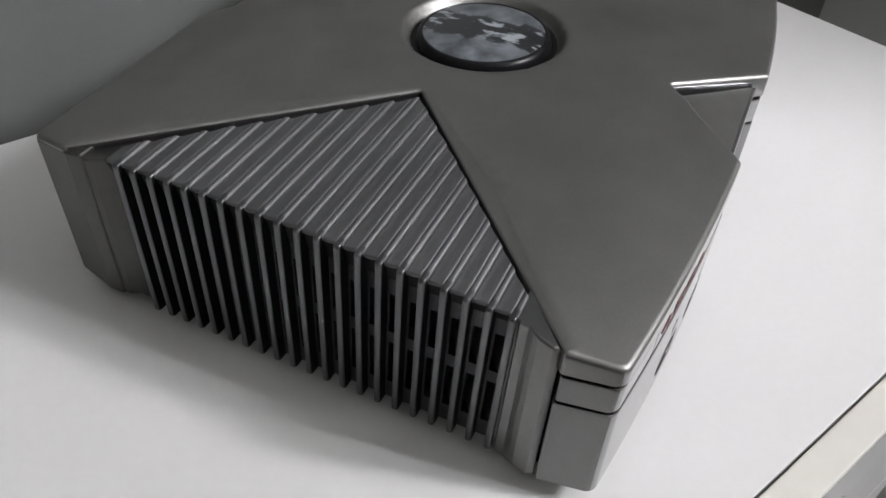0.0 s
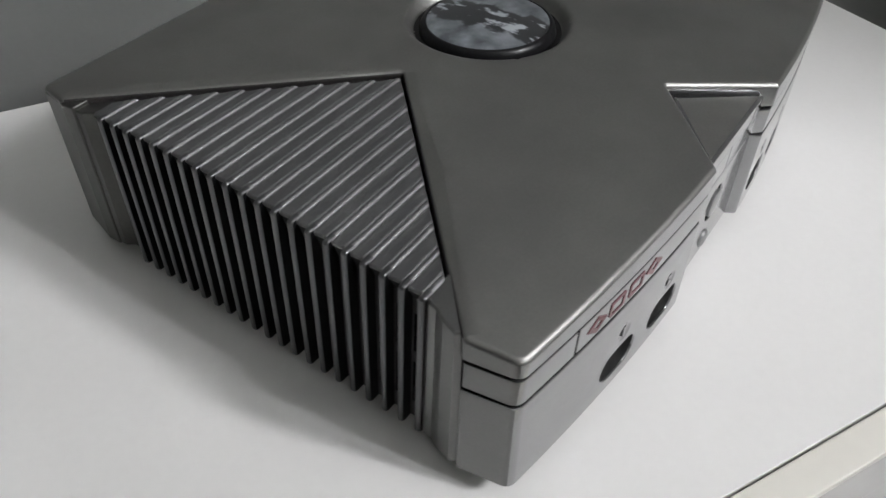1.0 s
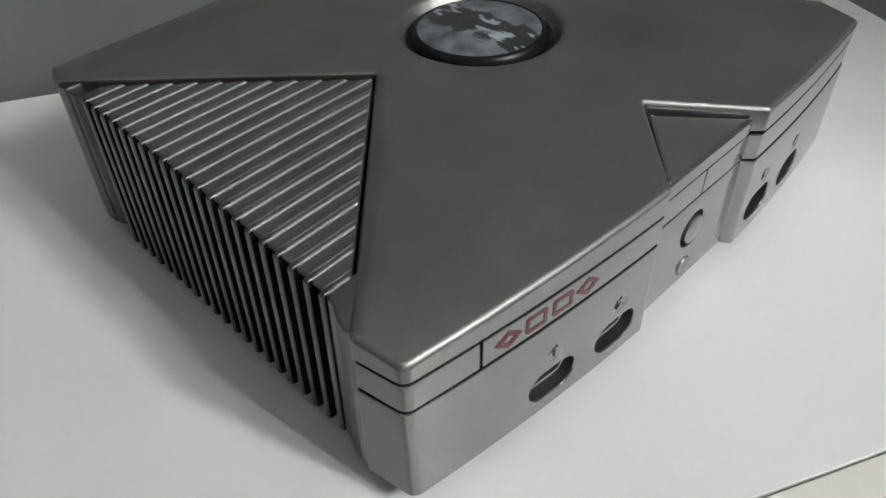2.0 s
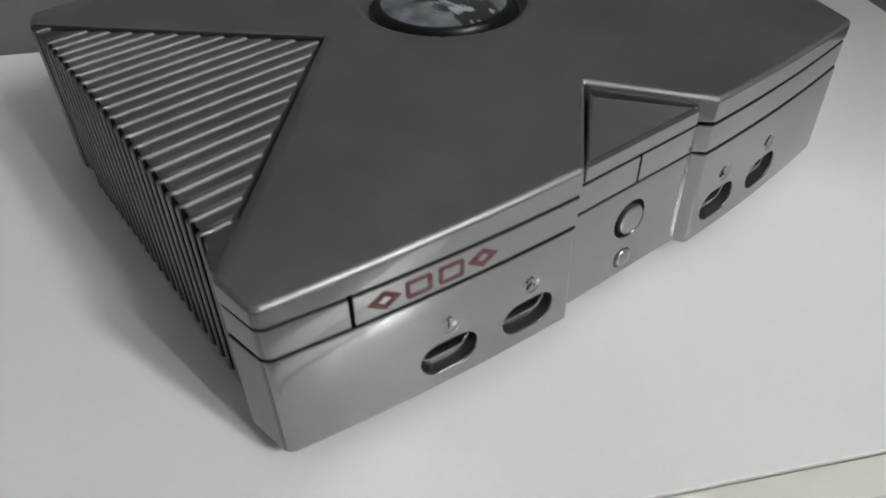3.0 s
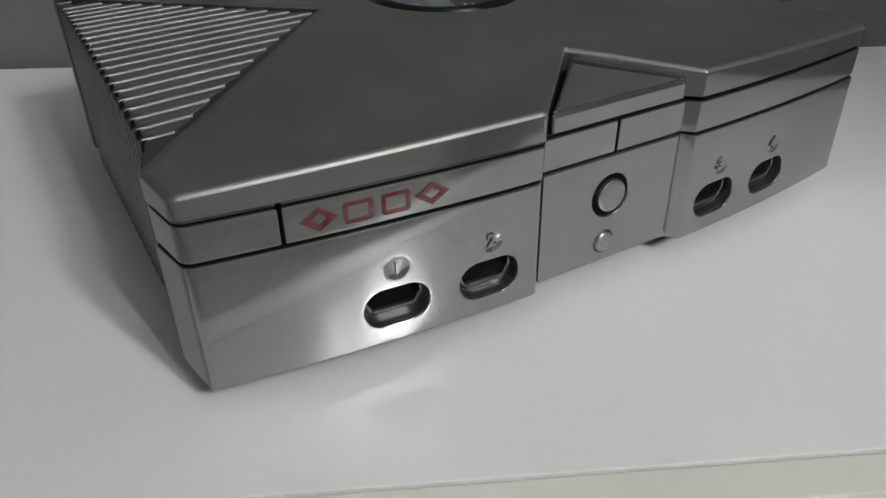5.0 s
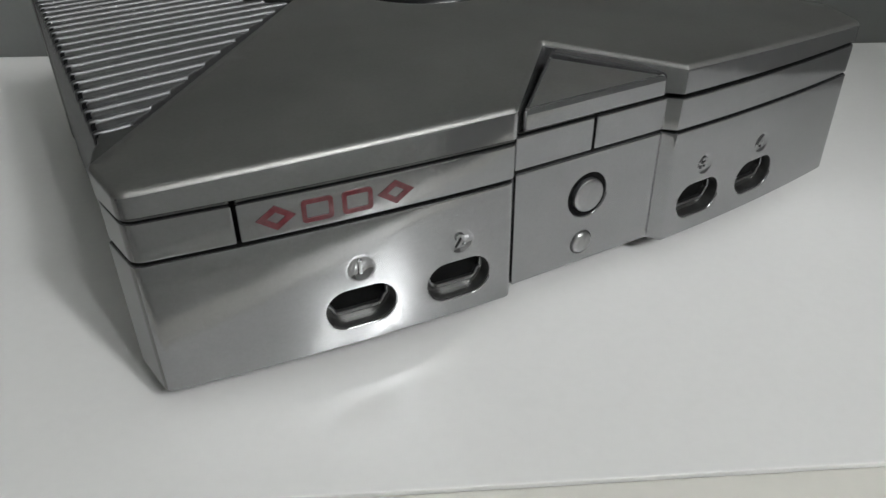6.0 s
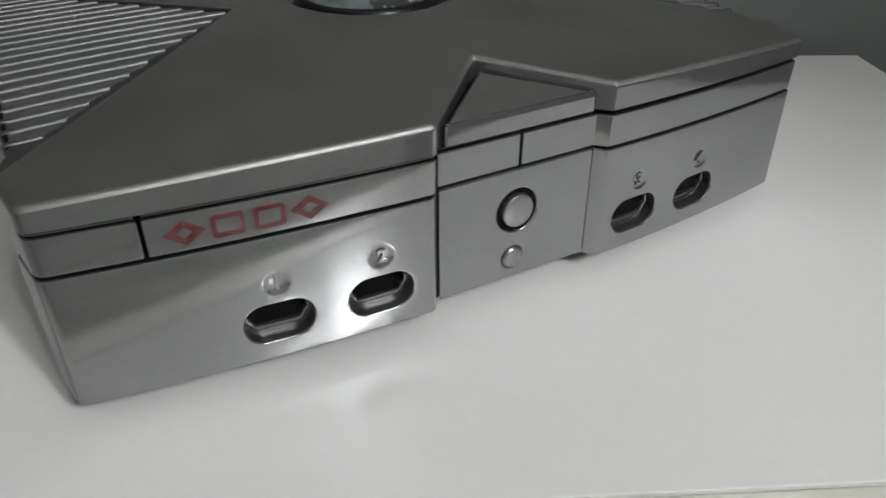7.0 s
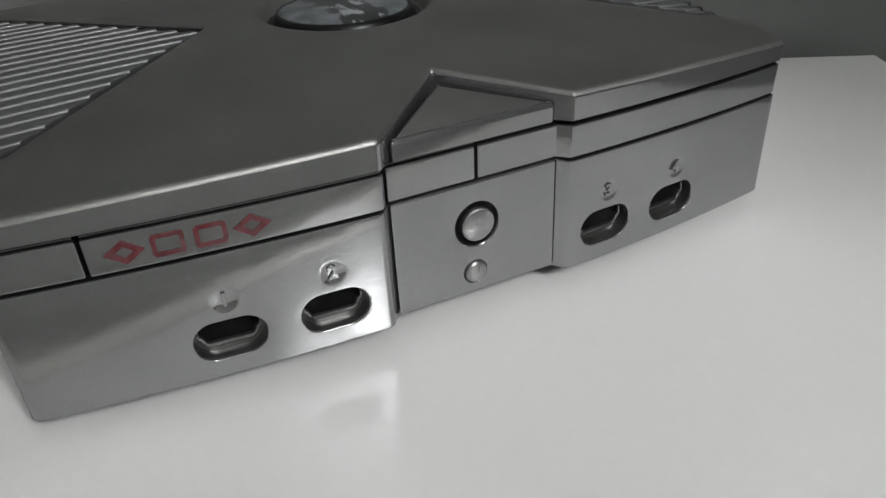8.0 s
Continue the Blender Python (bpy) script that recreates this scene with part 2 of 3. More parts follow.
def box(x0, x1, y0, y1, z0, z1, bevel=0.0):
    return prism([(x0, y0), (x1, y0), (x1, y1), (x0, y1)], z0, z1, bevel or 0.0002)


class Track:
    """A plan line with arc length, its outward side to the right of the way."""

    def __init__(self, pts):
        self.p = [Vector(q) for q in pts]
        self.s = [0.0]
        for a, b in zip(self.p, self.p[1:]):
            self.s.append(self.s[-1] + (b - a).length)
        ns = []
        for a, b in zip(self.p, self.p[1:]):
            e = (b - a).normalized()
            ns.append(Vector((e.y, -e.x)))
        self.n = [ns[0], *[(a + b) / max(0.5, (a + b).length_squared / 2) for a, b in zip(ns, ns[1:])], ns[-1]]

    def place(self, s, out, z):
        i = 0
        while i < len(self.s) - 2 and s > self.s[i + 1]:
            i += 1
        t = (s - self.s[i]) / (self.s[i + 1] - self.s[i])
        p, n = self.p[i].lerp(self.p[i + 1], t), self.n[i].lerp(self.n[i + 1], t)
        return Vector((p.x + n.x * out, p.y + n.y * out, z))

    def at_x(self, x):
        """The arc length at which the line's front stretch passes x."""
        best = min(range(len(self.p) - 1), key=lambda i: -(self.p[i].x <= x <= self.p[i + 1].x) * (self.s[i + 1] - self.s[i]))
        a, b = self.p[best], self.p[best + 1]
        return self.s[best] + (x - a.x) / (b.x - a.x) * (self.s[best + 1] - self.s[best])


def stadium(cx, cy, w, h, n=14):
    r, out = h / 2, []
    for side in (1, -1):
        for j in range(n + 1):
            t = -math.pi / 2 + math.pi * j / n
            out.append((cx + side * (w / 2 - r + r * math.cos(t)), cy + side * r * math.sin(t)))
    return out


def notched(cx, cy, w, h, n=14):
    """A socket's mouth, with as many points as a stadium: straight sides, cut corners and a small step at both lower corners."""
    half = [(w / 2, h * 0.5 - 0.0024), (w / 2 - 0.0026, h * 0.5)]
    low = [(w / 2, -h * 0.12), (w / 2 - 0.0009, -h * 0.12), (w / 2 - 0.0012, -h * 0.25), (w / 2 - 0.0024, -h * 0.5)]
    poly = [*reversed(low), *half, *[(-x, y) for x, y in reversed(half)], *[(-x, y) for x, y in low]]
    out = []
    for x, y in stadium(0, 0, w, h, n):
        d, best = Vector((x, y)).normalized(), None
        for a, b in zip(poly, poly[1:] + poly[:1]):
            ex, ey = b[0] - a[0], b[1] - a[1]
            det = d.x * -ey + d.y * ex
            if abs(det) < 1e-12:
                continue
            r = (a[0] * -ey + a[1] * ex) / det
            k = (d.x * a[1] - d.y * a[0]) / det
            if r > 0 and -1e-6 <= k <= 1 + 1e-6:
                best = r if best is None else min(best, r)
        out.append((cx + d.x * best, cy + d.y * best))
    return out


def ring_pts(cx, cy, r, n=36):
    return [(cx + r * math.cos(2 * math.pi * j / n), cy + r * math.sin(2 * math.pi * j / n)) for j in range(n)]


def faced(track, z0, z1, holes=(), bevel=0.001, lip=0.004):
    """A moulded wall along a track from z0 to z1, with rounded rims and sunk holes: (loop, depth, rim, inner loop or None)."""
    bm = bmesh.new()
    rows = [(z0, -lip), (z0, -bevel), (z0 + bevel * 0.3, -bevel * 0.3), (z0 + bevel, 0)]
    put = lambda s, o, z: bm.verts.new(track.place(s, o, z))
    for side in (0, 1):
        rr = rows if side == 0 else [(z0 + z1 - z, o) for z, o in rows]
        made = [[put(s, o, z) for s in track.s] for z, o in rr]
        for a, b in zip(made, made[1:]):
            for i in range(len(track.s) - 1):
                bm.faces.new((a[i], a[i + 1], b[i + 1], b[i]))
    lo, hi = z0 + bevel, z1 - bevel
    loop = [(s, lo) for s in track.s] + [(s, hi) for s in reversed(track.s)]
    extra = [(s, lo + (hi - lo) * k / 6) for s in track.s[1:-1] for k in range(1, 6)]
    loops = [h[0] for h in holes]
    for h in loops:
        c = sum((Vector(p) for p in h), Vector((0, 0))) / len(h)
        extra += [tuple(Vector(p) + (Vector(p) - c).normalized() * d) for d in (0.0010, 0.0022) for p in h[::2]]
    extra = [p for p in extra if lo + 0.0005 < p[1] < hi - 0.0005 and not any(inside(p, h) or not clear_of(p, h, 0.0006) for h in loops)]
    vs, fs = tessellate(loop, loops, extra)
    vv = [put(v.x, 0, v.y) for v in vs]
    for f in fs:
        bm.faces.new([vv[i] for i in f])
    for pts, depth, rim, inner in holes:
        c = sum((Vector(p) for p in pts), Vector((0, 0))) / len(pts)
        shrink = lambda d: [tuple(Vector(p) - (Vector(p) - c).normalized() * d) for p in pts]
        if depth < rim:                       # a shallow round dish
            levels = [(shrink(rim * f), -depth * (1 - (1 - f) ** 3)) for f in (0, 0.06, 0.16, 0.3, 0.46, 0.64, 0.82, 0.97)]
        else:
            levels = [(pts, 0), (shrink(rim * 0.2), -rim * 0.08), (shrink(rim * 0.5), -rim * 0.3), (shrink(rim * 0.8), -rim * 0.7), (shrink(rim * 0.95), -rim * 1.3), (shrink(rim), -depth)]
        if inner:
            mid = [((a[0] + 3 * b[0]) / 4, (a[1] + 3 * b[1]) / 4) for a, b in zip(shrink(rim), inner)]
            edge = [((2 * a[0] + 3 * b[0]) / 5, (2 * a[1] + 3 * b[1]) / 5) for a, b in zip(shrink(rim), inner)]
            levels += [(edge, -depth - 0.0001), (edge, -depth + 0.0009), (mid, -depth + 0.0013), (inner, -depth + 0.0010), (inner, -depth - 0.004)]
        made = [[put(s, o, z) for s, z in lp] for lp, o in levels]
        k = len(pts)
        for j, (a, b) in enumerate(zip(made, made[1:])):
            for i in range(k):
                f = bm.faces.new((a[i], a[(i + 1) % k], b[(i + 1) % k], b[i]))
                f.material_index = 1 if inner and j > 3 and j not in (7, 8) else 0
        if not inner:
            bm.faces.new(made[-1])
    return bm


def lathe(profile, cx, cy, cz=0.0, n=64):
    """A turned solid about an upright axis from (radius, height) pairs."""
    bm = bmesh.new()
    rows = []
    for r, z in profile:
        rows.append([bm.verts.new((cx + r * math.cos(2 * math.pi * j / n), cy + r * math.sin(2 * math.pi * j / n), cz + z)) for j in range(n)] if r > 1e-6
                    else [bm.verts.new((cx, cy, cz + z))])
    for a, b in zip(rows, rows[1:]):
        for j in range(n):
            if len(a) == 1:
                bm.faces.new((a[0], b[j], b[(j + 1) % n]))
            elif len(b) == 1:
                bm.faces.new((a[j], a[(j + 1) % n], b[0]))
            else:
                bm.faces.new((a[j], a[(j + 1) % n], b[(j + 1) % n], b[j]))
    return bm


def laid_on(bm, track, s, z, out):
    """Turns a solid built flat (x along, y up, z out) so that it lies on a track's face."""
    o, e = track.place(s, out, z), track.place(s + 0.0005, out, z)
    x = (e - o).normalized()
    m = Matrix(((x.x, 0, x.y, o.x), (x.y, 0, -x.x, o.y), (0, 1, 0, o.z), (0, 0, 0, 1)))
    bmesh.ops.transform(bm, matrix=m, verts=bm.verts)
    return bm


def flat(outline, depth, bevel=0.0002):
    return prism(outline, 0, depth, bevel)


def digit(text, size):
    """One raised figure, set in the built-in face, centred on its own place."""
    cu = bpy.data.curves.new("figure", "FONT")
    cu.body, cu.size, cu.extrude, cu.align_x, cu.align_y = text, size, size * 0.020, "CENTER", "CENTER"
    cu.offset = 0.00012
    cu.resolution_u, cu.bevel_depth, cu.bevel_resolution = 3, 0.00020, 2
    ob = new("figure", cu)
    dg = bpy.context.evaluated_depsgraph_get()
    bm = bmesh.new()
    bm.from_mesh(ob.evaluated_get(dg).to_mesh())
    bpy.data.objects.remove(ob)
    return bm


# ---- the room ----
def slab(name, corners, label, category, mat):
    """A wall or floor as a solid between two corners in the room's axes."""
    (u0, n0, z0), (u1, n1, z1) = corners
    bm = box(u0, u1, n0, n1, z0, z1)
    bmesh.ops.transform(bm, matrix=Matrix.Rotation(ROOM, 4, "Z"), verts=bm.verts)
    return tagged(part(name, bm, mat), label, category, kind="structure")


U0, U1, N0, N1, Z0, Z1 = -1.60, 1.75, WIN_N, 0.58, -0.76, 1.90
back = lambda u: 0.2690 + (0.266 - u) * 0.054          # the line of the chest's back edge
bm = prism([(U0 - 0.12, back(U0 - 0.12) + 0.010), (U1 + 0.12, back(U1 + 0.12) + 0.010), (U1 + 0.12, 0.60), (U0 - 0.12, 0.60)], Z0, Z1, 0.0004)
bmesh.ops.transform(bm, matrix=Matrix.Rotation(ROOM, 4, "Z"), verts=bm.verts)
tagged(part("wall_back", bm, WALL), "plain matt grey painted wall behind the white chest", "wall", kind="structure")
slab("wall_left", ((U0 - 0.12, N0, Z0), (U0, N1, Z1)), "plain off-white painted side wall of the room", "wall", PALE_WALL)
slab("wall_right", ((U1, N0, Z0), (U1 + 0.12, N1, Z1)), "plain pale grey painted side wall of the room", "wall", LIGHT_WALL)
# wall added to keep window light off the chest's back right corner
slab("wall_alcove", ((0.62, -0.64, Z0), (0.74, 0.40, Z1)), "plain off-white wall added to block window light", "wall", PALE_WALL)
slab("ceiling", ((U0 - 0.12, N0 - 0.12, Z1), (U1 + 0.12, N1 + 0.12, Z1 + 0.1)), "plain white painted ceiling of the room", "ceiling", CEILING)
slab("floor", ((U0 - 0.12, N0 - 0.12, Z0 - 0.1), (U1 + 0.12, N1 + 0.12, Z0)), "pale smooth floor below the white chest", "floor", FLOOR)
wall = bmesh.new()
for a, b, c, d in ((U0 - 0.12, WIN_U0, Z0, Z1), (WIN_U1, U1 + 0.12, Z0, Z1), (WIN_U0, WIN_U1, Z0, WIN_Z0), (WIN_U0, WIN_U1, WIN_Z1, Z1)):
    piece = box(a, b, N0 - 0.12, N0, c, d)
    me = bpy.data.meshes.new("piece")
    piece.to_mesh(me)
    piece.free()
    wall.from_mesh(me)
    bpy.data.meshes.remove(me)
bmesh.ops.transform(wall, matrix=Matrix.Rotation(ROOM, 4, "Z"), verts=wall.verts)
tagged(part("wall_front", wall, CEILING), "plain white painted wall with a small window", "wall", kind="structure")

window = tagged(new("window_1"), "white framed window that lets soft daylight in", "window", kind="structure")
window.matrix_world = Matrix.Rotation(ROOM, 4, "Z")
fr = 0.045
for a, b, c, d in ((WIN_U0, WIN_U1, WIN_Z0, WIN_Z0 + fr), (WIN_U0, WIN_U1, WIN_Z1 - fr, WIN_Z1),
                   (WIN_U0, WIN_U0 + fr, WIN_Z0 + fr, WIN_Z1 - fr), (WIN_U1 - fr, WIN_U1, WIN_Z0 + fr, WIN_Z1 - fr)):
    part("window_frame", box(a + 0.001, b - 0.001, N0 - 0.08, N0 - 0.03, c + 0.001, d - 0.001, 0.003), FRAME, window)
BAR0, BAR1 = WIN_U0 + 0.135, WIN_U0 + 0.255             # a broad upright between the two panes
part("window_frame", box(BAR0, BAR1, N0 - 0.08, N0 - 0.03, WIN_Z0 + fr + 0.001, WIN_Z1 - fr - 0.001, 0.003), FRAME, window)
for a, b in ((WIN_U0 + fr, BAR0), (BAR1, WIN_U1 - fr)):
    pane = part("pane", box(a, b, N0 - 0.056, N0 - 0.052, WIN_Z0 + fr, WIN_Z1 - fr), GLASS, window)
    pane.visible_shadow = False

# ---- the chest of drawers ----
TOP_U0, TOP_U1, TOP_N0, TOP_N1 = -1.05, 0.2742, -0.0905, 0.25
chest = tagged(new("chest_of_drawers"), "white laminate chest of drawers against a plain grey wall", "chest of drawers")
chest.matrix_world = Matrix.Rotation(ROOM, 4, "Z")
part("top", prism([(TOP_U0, TOP_N0), (TOP_U1, TOP_N0), (TOP_U1, back(TOP_U1)), (TOP_U0, back(TOP_U0))], -0.022, 0.0, 0.0006), WHITE, chest, "glossy white laminate top")
part("front_rail", box(TOP_U0, TOP_U1, TOP_N0 - 0.0150, TOP_N0 - 0.0009, -0.0060, -0.0003, 0.0009), CREAM, chest, "cream painted front edge")
part("apron", box(TOP_U0, TOP_U1, TOP_N0 - 0.0146, TOP_N0 - 0.0009, -0.045, -0.0061, 0.0004), WHITE, chest, "white laminate apron under the front edge")
for u in (TOP_U0, TOP_U1 - 0.018):
    part("side_panel", box(u, u + 0.018, TOP_N0 + 0.002, TOP_N1, Z0 + 0.002, -0.0222, 0.001), WHITE, chest)
part("back_panel", box(TOP_U0 + 0.02, TOP_U1 - 0.02, TOP_N1 - 0.008, TOP_N1 - 0.001, Z0 + 0.05, -0.023), WHITE, chest)
for j in range(3):
    zt = -0.049 - j * 0.225
    d = part("drawer_front", box(TOP_U0 + 0.002, TOP_U1 - 0.002, TOP_N0 - 0.0135, TOP_N0 - 0.0005, zt - 0.221, zt, 0.0015), WHITE, chest)
    for u in (-0.75, -0.06):
        part("handle", box(u - 0.07, u + 0.07, TOP_N0 - 0.034, TOP_N0 - 0.0132, zt - 0.05, zt - 0.040, 0.003), SILVER, d, "slim satin metal handle")

# ---- the console ----
MIDY = 0.1245
console = tagged(new("game_console"), "gunmetal grey game console with ribbed sides on a white top", "game console")
BADGE_Y = MIDY - 0.0012                        # the middle of the dish and its badge


def lid_z(x, y):
    k = max(0.0, min(1.0, (y - 0.06) / 0.12))
    k = k * k * (3 - 2 * k)                     # flatter towards the back
    z = 0.0895 - (0.20 - 0.12 * k) * x * x - (0.60 - 0.45 * k) * (y - MIDY) ** 2 - 0.0040 * max(0.0, (y - 0.218) / 0.030) ** 2
    r = math.hypot(x, y - BADGE_Y)
    t = max(0.0, min(1.0, (0.0384 - r) / 0.0052))
    return z - 0.0056 * t * t * (3 - 2 * t)


XL, XR = -0.152, 0.144                         # the front corners
TL, TR = (-0.0600, MIDY + 0.0010), (0.061, MIDY)         # where the side triangles point
BOW = 0.0018                                    # how far the two front faces swell


def bow(x0, y0, x1, y1, n=24):
    """Points of a slightly swelling front face between two corners."""
    return [(x0 + (x1 - x0) * k / n, y0 + (y1 - y0) * k / n - 4 * BOW * k / n * (1 - k / n), 0) for k in range(1, n)]


LID_OUTLINE = rounded([
    (XL, 0.0118, 0.0044), *bow(XL, 0.0118, -0.0355, 0.0)[1:-1], (-0.0355, 0.0, 0.0026), (0.0, 0.0362, 0.0008), (0.0355, 0.0, 0.0016), *bow(0.0355, 0.0, XR, 0.0100), (XR, 0.0100, 0.0035),
    (XR + 0.0035, 0.0310, 0.002), (*TR, 0.0012), (XR + 0.001, 0.2165, 0.002), (XR - 0.004, 0.2480, 0.004),
    (0.033, 0.2590, 0.0016), (0.0, 0.2260, 0.001), (-0.033, 0.2590, 0.0016), (-0.1455, 0.2490, 0.004),
    (-0.1510, 0.2268, 0.003), (*TL, 0.0012), (-0.1553, 0.0302, 0.002)])
DISH = [(r * math.cos(a), BADGE_Y + r * math.sin(a)) for r in (0.0310, 0.0330, 0.0338, 0.0344, 0.0350, 0.0356, 0.0362, 0.0368, 0.0376, 0.0388, 0.041)
        for a in np.arange(0, 2 * math.pi, 2 * math.pi / 72)]
def lit_rim(ob):
    """Paints a top piece's upright front sides in the brighter, lit tone."""
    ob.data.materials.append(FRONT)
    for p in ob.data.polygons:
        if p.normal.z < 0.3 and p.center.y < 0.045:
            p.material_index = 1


lit_rim(part("lid", shell(LID_OUTLINE, lid_z, 0.0695, 0.0020, 0.0055, DISH, 5), LID, console, "satin gunmetal lid with a dished centre", 40))

# sunken triangle over the front
lit_rim(part("front_inset", shell(rounded([(-0.0313, 0.0036, 0.0008), (0.0313, 0.0036, 0.0008), (0.0, 0.0330, 0.0006)]),
                          lambda x, y: lid_z(x, y) - 0.0040, 0.0694, 0.0016, 0.004), INSET, console, "sunken triangle of satin gunmetal"))
part("back_inset", shell(rounded([(0.0300, 0.2550, 0.0008), (-0.0300, 0.2550, 0.0008), (0.0, 0.2285, 0.0006)]),
                         lambda x, y: lid_z(x, y) - 0.0040, 0.0120, 0.0016, 0.004), GUNMETAL, console)

# dark core that shows in the joints
CORE = [(XL + 0.0035, 0.0150), (-0.036, 0.0055), (0.036, 0.0055), (XR - 0.0035, 0.0135), (XR - 0.0015, 0.031), (0.06, MIDY - 0.012), (0.06, MIDY + 0.012),
        (XR - 0.003, 0.222), (XR - 0.008, 0.244), (0.034, 0.250), (-0.034, 0.250), (-0.141, 0.245), (-0.147, 0.226), (-0.06, MIDY + 0.012), (-0.06, MIDY - 0.012), (XL, 0.031)]
part("core", prism(CORE, 0.0125, 0.0745), SEAM, console, "dark inner body seen in the joints")

# the band between the two joints, in pieces
SL, ST = 0.0556, 0.0679


def front_y(x):
    t = (x + 0.0355) / (XL + 0.0355) if x < 0 else (x - 0.0355) / (XR - 0.0355)
    return (0.0118 if x < 0 else 0.0100) * t - 4 * BOW * t * (1 - t)


def along(x0, x1, n=18):
    return [(x0 + (x1 - x0) * k / n, front_y(x0 + (x1 - x0) * k / n) + 0.0003, 0) for k in range(1, n)]


def band(name, corners, label="", lip=True):
    if lip:                                     # a thin lip in the joint over the band
        part("lip", prism(inset(rounded(corners, 4), 0.0004), ST + 0.0009, ST + 0.0012, 0.00008), GUNMETAL, console)
    return part(name, prism(rounded(corners, 4), SL, ST, 0.0007), FRONT, console, label)


band("band", [(XL + 0.0002, 0.0120, 0.0046), *along(XL, -0.1240, 4)[1:], (-0.1240, front_y(-0.124) + 0.0003, 0.0004), (-0.1240, 0.028, 0), (-0.1550, 0.0305, 0.001)])
tray = band("disc_tray_door", [(-0.1228, front_y(-0.1228) + 0.0003, 0.0004), *along(-0.1228, -0.0357), (-0.0357, 0.0004, 0.0012), (-0.0345, 0.0016, 0.0004), (-0.0345, 0.02, 0), (-0.1228, 0.026, 0)],
            "tray door with worn dark red shapes")
band("band", [(-0.0325, 0.0042, 0.0004), (-0.0006, 0.0042, 0.0004), (-0.0006, 0.02, 0), (-0.0325, 0.02, 0)])
band("band", [(0.0006, 0.0042, 0.0004), (0.0318, 0.0042, 0.0003), (0.0357, 0.0004, 0.0012), *along(0.0357, XR - 0.0002), (XR - 0.0002, 0.0102, 0.0034), (XR + 0.0032, 0.0305, 0.001), (0.0006, 0.02, 0)], lip=False)

# lower front faces with their ports
PZ = 0.0232
left_track = Track(rounded([(-0.1440, 0.0330, 0), (-0.1555, 0.0305, 0.0010), (XL, 0.0120, 0.0046), *bow(XL, 0.0120, -0.0355, 0.0003)[1:-1], (-0.0361, 0.0003, 0.0028), (-0.0320, 0.0056, 0.0004), (-0.0320, 0.0150, 0)])[0:])
right_track = Track(rounded([(0.0320, 0.0150, 0), (0.0320, 0.0056, 0.0004), (0.0355, 0.0003, 0.0016), *bow(0.0355, 0.0003, XR, 0.0102), (XR, 0.0102, 0.0034), (XR + 0.0032, 0.0305, 0.0010), (XR - 0.006, 0.0330, 0)]))


def port_face(name, track, ports):
    holes, spots = [], []
    for x in ports:
        s = track.at_x(x)
        holes.append((stadium(s, PZ, 0.0242, 0.0152), 0.0054, 0.0006, notched(s, PZ + 0.0011, 0.0196, 0.0088)))
        holes.append((ring_pts(s + 0.0006, 0.0378, 0.0043), 0.00065, 0.0042, None))
        spots.append(s)
    face = part(name, faced(track, 0.0090, 0.0546, holes, 0.0007), FRONT, console, "satin gunmetal front with controller ports")
    # port recess walls take the darker tone, to stand for the shade inside
    face.data.materials.append(GUNMETAL)
    return face, spots


for name, track, ports, figures in (("front_face", left_track, (-0.0900, -0.0555), "12"), ("front_face", right_track, (0.0535, 0.0875), "34")):
    face, spots = port_face(name, track, ports)
    for s, fig in zip(spots, figures):
        sock = bmesh.new()
        loop = stadium(s, PZ + 0.0011, 0.0204, 0.0096)
        rows = [[sock.verts.new(track.place(a, o, z)) for a, z in loop] for o in (-0.0072, -0.0180)]
        for i in range(len(loop)):
            sock.faces.new((rows[0][i], rows[0][(i + 1) % len(loop)], rows[1][(i + 1) % len(loop)], rows[1][i]))
        sock.faces.new(rows[1])
        part("port_socket", sock, GAP, face, "black controller socket")
        part("contact_tongue", laid_on(flat(rounded([(-0.0068, -0.0012, 0.0008), (0.0068, -0.0012, 0.0008), (0.0068, 0.0012, 0.0008), (-0.0068, 0.0012, 0.0008)], 3), 0.0085, 0.0004), track, s, PZ + 0.0012, -0.0165), VENT, face, "dark contact tongue in the socket")
        part("port_number", laid_on(digit(fig, 0.0066), track, s + 0.0006, 0.0378, -0.00030), FRONT, face, "raised port number in a round dimple")

centre_track = Track([(-0.0318, 0.0150), (-0.0318, 0.0046), (0.0318, 0.0046), (0.0318, 0.0150)])
CS = centre_track.at_x(0.0)
EZ, PWZ = 0.0378, 0.0183
centre = part("button_panel", faced(centre_track, 0.0095, 0.0546, [(ring_pts(CS, EZ, 0.0091, 40), 0.0020, 0.0005, None), (ring_pts(CS - 0.0012, PWZ, 0.0050), 0.0016, 0.0005, None)]),
              FRONT, console, "flat panel with a round button and a small dimple")


def turned_on(profile, s, z, out, n=40):
    return laid_on(lathe(profile, 0, 0, 0, n), centre_track, s, z, out)


part("light_ring", turned_on([(0.0064, -0.0004), (0.0066, 0.0002), (0.0083, 0.0004), (0.0086, -0.0004)], CS, EZ, -0.0016), SMOKE, centre, "dark smoky ring round the button")
part("button", turned_on([(0.0065, -0.0012), (0.0065, 0.0010), (0.0063, 0.0015), (0.0058, 0.0018), (0.0050, 0.0020), (0.0025, 0.00235), (0, 0.0024)], CS, EZ, -0.0008), SILVER, centre, "round satin silver button")
